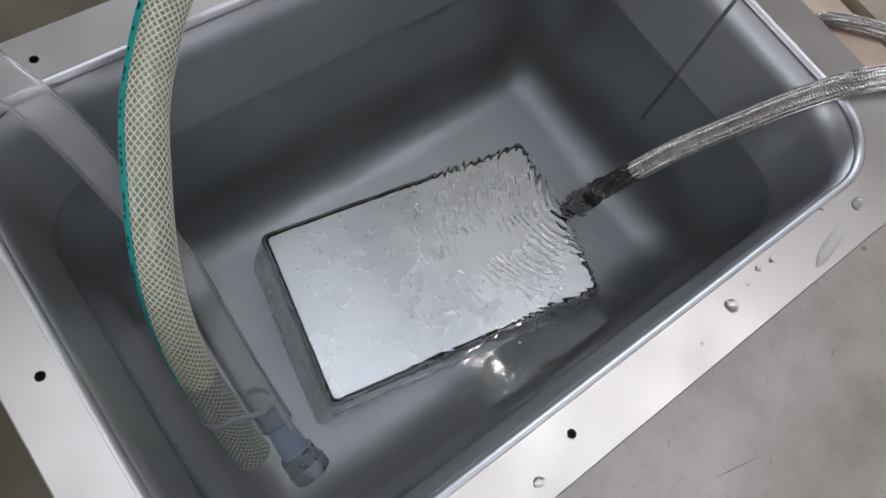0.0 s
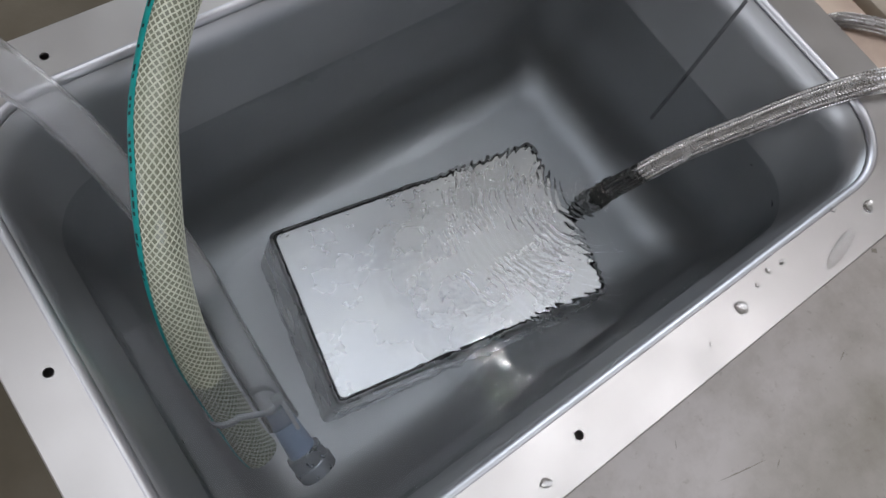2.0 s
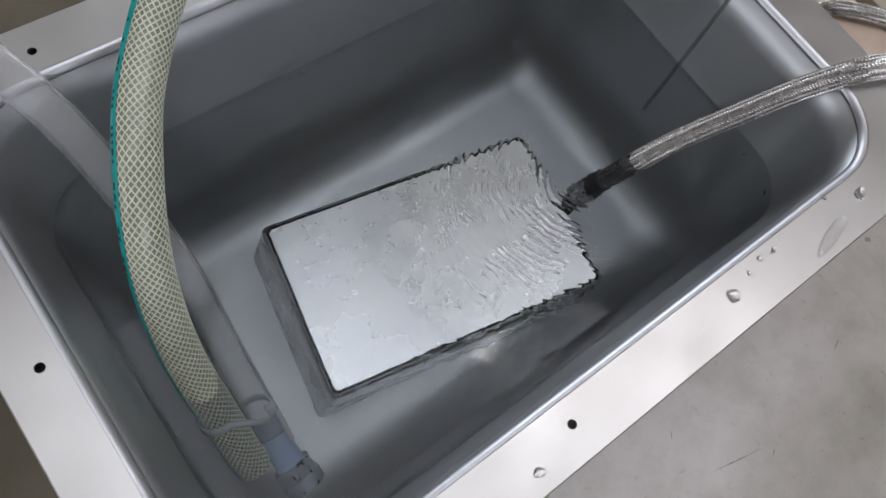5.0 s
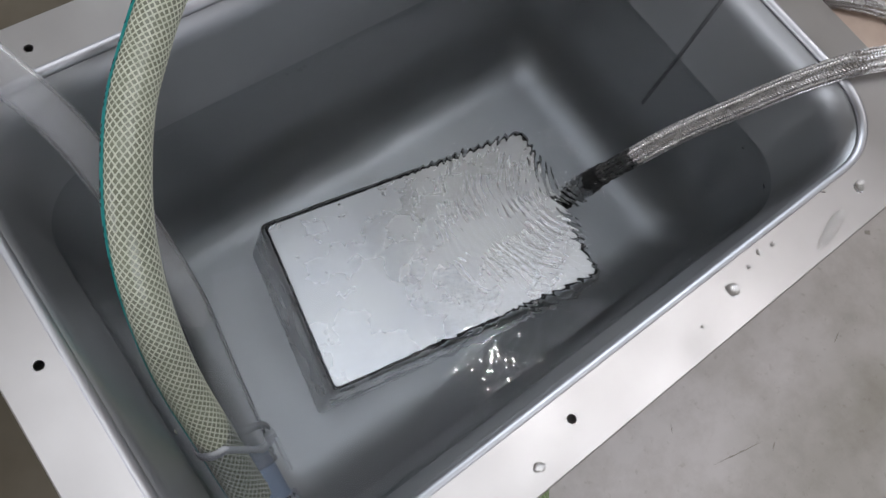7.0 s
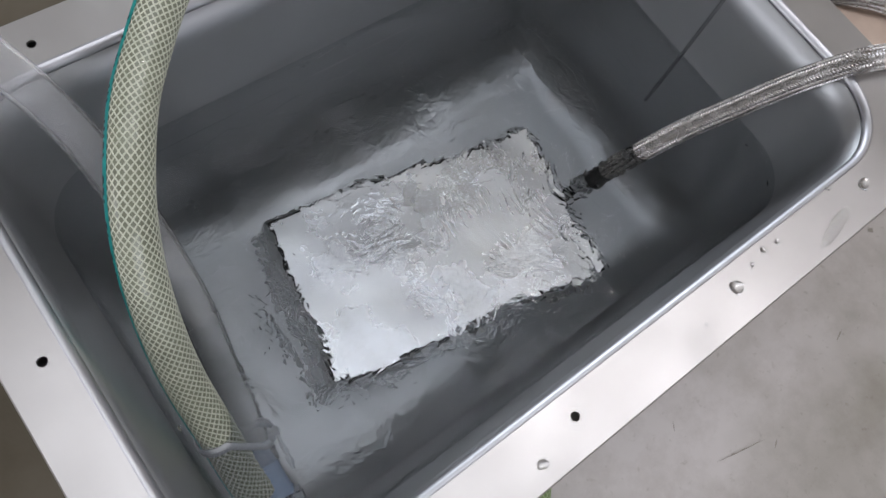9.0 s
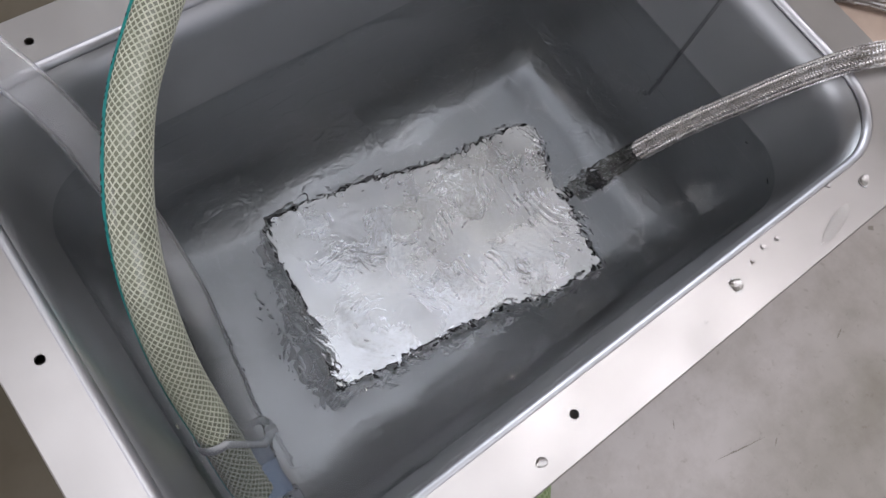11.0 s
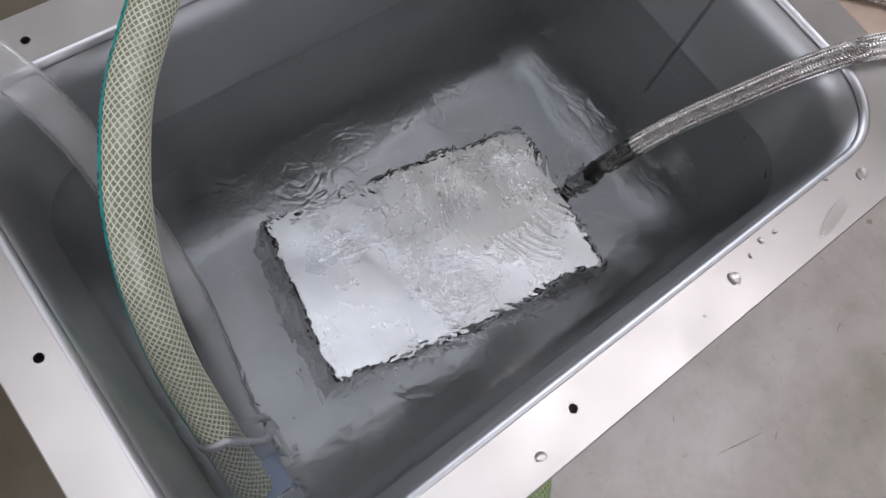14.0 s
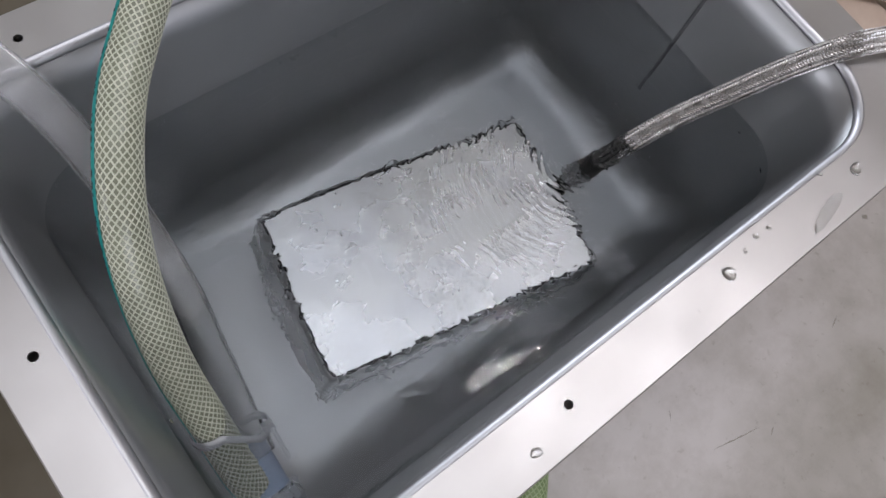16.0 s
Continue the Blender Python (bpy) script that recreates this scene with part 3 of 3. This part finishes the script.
green = tagged(new("floor_hose"), "green reinforced hose lying on the concrete floor beside the basin", "hose")
fr_g = frames_along(smooth_line([(0.16, -0.160, FLOOR + 0.0135), (0.03, -0.165, FLOOR + 0.0135), (-0.015, -0.205, FLOOR + 0.0135), (-0.055, -0.243, FLOOR + 0.0135), (-0.11, -0.262, FLOOR + 0.0135), (-0.22, -0.275, FLOOR + 0.0135)], 0.003))
GREENHOSE = surface("green_hose_wall", (0.16, 0.24, 0.09), (0.23, 0.31, 0.13), 50, (0.3, 0.45), 0, 300, 0.0001)
GREENYARN = surface("pale_green_yarn", (0.33, 0.42, 0.22), (0.42, 0.5, 0.3), 90, (0.4, 0.6))
bm = bmesh.new()
tube_mesh(bm, fr_g, 0.0128, 18)
part("hose_wall", bm, GREENHOSE, green)
for sign in (1, -1):
    for k in range(16):
        bm = bmesh.new()
        strand(bm, fr_g, 0.003, 0.0127, 0.098, 2 * math.pi * k / 16, sign, 0.0011, 0.0004)
        part("yarn", bm, GREENYARN, green, "", 0)

pallet = tagged(new("wooden_pallet"), "wooden pallet of pale and grey planks beside the basin", "pallet")
pallet.matrix_world = pose(0, 0, FLOOR)
top = -0.012 - FLOOR
for k, (x, wide, mat) in enumerate([(0.318, 0.032, WOOD), (0.374, 0.052, DARKWOOD), (0.427, 0.034, WOOD), (0.492, 0.075, WOOD), (0.585, 0.09, DARKWOOD)]):
    bm = bmesh.new()
    block(bm, wide, 0.9, 0.02, (x, 0.335, top - 0.011), 0.002)
    part("plank", bm, mat, pallet, "", 30)
for y in (-0.07, 0.3, 0.7):
    bm = bmesh.new()
    block(bm, 0.34, 0.07, top - 0.021, (0.465, y, (top - 0.021) / 2), 0.003)
    part("bearer", bm, DARKWOOD, pallet, "", 30)

# walls and ceiling stay out of view; they only bound and bounce the light
R = ROOM
bm = bmesh.new()
block(bm, 0.1, 2 * R, 2.4)
w = tagged(part("wall_east", bm, PLASTER, None, "plain grey plastered wall, unseen, closing in the light", 0), category="wall", kind="structure")
w.location = (R + 0.05, 0, 0.9)


def window_wall(x0, x1, z0, z1):
    """A wall 0.1 m thick that stands round a window opening."""
    bm = bmesh.new()
    for a, b, c, d in ((-R, x0, -0.3, 2.1), (x1, R, -0.3, 2.1), (x0, x1, -0.3, z0), (x0, x1, z1, 2.1)):
        block(bm, b - a, 0.1, d - c, ((a + b) / 2, 0, (c + d) / 2))
    return bm


bm = window_wall(0.58, 2.82, 0.82, 1.98)
w = tagged(part("wall_north", bm, PLASTER, None, "unseen grey plastered wall with an opening for a side lamp", 0), category="wall", kind="structure")
w.location = (0, R + 0.05, 0)
# the opening is cut only for the added west lamp
bm = window_wall(-0.27, 1.27, 0.53, 1.47)
w = tagged(part("wall_west", bm, PLASTER, None, "unseen grey plastered wall with an opening for a side lamp", 0), category="wall", kind="structure")
w.matrix_world = pose(-R - 0.05, 0, 0, 0, 0, 90)
bm = window_wall(-2.42, 0.02, 0.68, 1.82)
w = tagged(part("wall_south", bm, PLASTER, None, "unseen grey plastered wall with an opening for a side lamp", 0), category="wall", kind="structure")
w.location = (0, -R - 0.05, 0)
bm = bmesh.new()
block(bm, 2 * R, 2 * R, 0.1)
c = tagged(part("ceiling", bm, CEILING, None, "unseen pale boarded ceiling that bounces the light", 0), category="ceiling", kind="structure")
c.location = (0, 0, CEIL + 0.055)
for lx, ly, lsx, lsy, watts in SPOTS:
    lamp = tagged(new("glint_lamp"), "unseen white lamp under the ceiling, mirrored by the water", "lamp", "ceiling spots")
    lamp.location = (lx, ly, CEIL - 0.064)
    bm = bmesh.new()
    block(bm, lsx + 0.055, lsy + 0.035, 0.055, (0, 0, -0.03), 0.004)
    part("housing", bm, ENAMEL, lamp, "", 30)
    bm = bmesh.new()
    block(bm, 0.02, 0.02, 0.072, (0, 0, 0.032), 0.002)
    part("stem", bm, ENAMEL, lamp, "", 30)
for lx, ly, wide, deep, watts, colour in PANELS:
    lamp = tagged(new("unseen_panel"), "unseen flat white lighting panel placed to shape the light", "lamp", "ceiling panels")
    lamp.location = (lx, ly, CEIL)
    bm = bmesh.new()
    block(bm, wide + 0.03, deep + 0.04, 0.055, (0, 0, -0.03), 0.004)
    part("housing", bm, ENAMEL, lamp, "", 30)


# ---- what moves ----
def motions():
    grip = Vector((-0.10, 0.147, 0.06))
    raised = Matrix.Translation(grip) @ pose(0, 0, 0, 0, 0, -0.9) @ Matrix.Translation(-grip) @ pose(-0.0130, -0.0178, 0.0253, -11.77, -2.34, -5.17)
    walk(bundle, [(0, pose(0, 0, 0)), (4.3, pose(0, 0, 0)), (6.1, raised), (16, raised)])

    hinge = Vector((-0.2036, 0.1350, 0.0112))
    swung = Matrix.Translation(hinge) @ pose(0, 0, 0, 3.0, 0, -3.6) @ Matrix.Translation(-hinge)
    walk(tube, [(0, pose(0, 0, 0)), (4.3, pose(0, 0, 0)), (6.1, swung), (16, swung)])

    def ease(v):
        v = min(1, max(0, v))
        return v * v * (3 - 2 * v)

    waves = []
    for k in range(11):
        long = 0.038 * (0.11 / 0.038) ** (k / 10)
        waves.append((rng.uniform(0, 6.28), 2 * math.pi / long, 2 * math.pi * rng.uniform(1.0, 2.2), rng.uniform(0, 6.28)))
    steep = 0.055
    times = [0.1 * k for k in range(161)]
    small = [(rng.uniform(2.6, 4.2), 2 * math.pi / rng.uniform(0.024, 0.040), 2 * math.pi * rng.uniform(2.2, 3.6), rng.uniform(0, 6.28)) for _ in range(4)]
    for ob, x, y, p1, p2 in RIPPLES:
        rim = min(1, 0.15 + 0.85 * min(x - ZX0, ZX1 - x, 2.5 * (y - ZY0), 0.8 * (ZY1 - y)) / 0.03)
        side = 1 - 0.25 * ease((x - 0.0) / 0.12)
        away = math.hypot(x + 0.13, y - 0.06)
        lively = 0.022 * rim * (1 - ease((math.hypot(x - 0.04, y + 0.05) - 0.04) / 0.08))
        rows = []
        for t in times:
            rough = ease((t - 7.6 - away / 0.26) / 0.5) * (1 - 0.55 * ease((t - 15.0) / 0.9)) * side
            amp = rim * (0.05 + rough)
            z, gx, gy = 0.0, 0.0, 0.0
            for head, k, w, ph in waves:
                v = k * (math.cos(head) * x + math.sin(head) * y) + w * t + ph
                z += steep / k * math.sin(v)
                gx += steep * math.cos(v) * math.cos(head)
                gy += steep * math.cos(v) * math.sin(head)
            for head, k, w, ph in small:
                v = k * (math.cos(head) * x + math.sin(head) * y) - w * t + ph
                gx += lively * math.cos(v) * math.cos(head) / amp
                gy += lively * math.cos(v) * math.sin(head) / amp
            lean_x = math.degrees(math.atan(amp * gy)) + amp * 0.9 * math.sin(9.1 * t + p1)
            lean_y = -math.degrees(math.atan(amp * gx)) + amp * 0.9 * math.sin(7.7 * t + p2)
            rows.append((t, pose(x, y, WATER + amp * z, lean_x, lean_y)))
        walk(ob, rows)


motions()
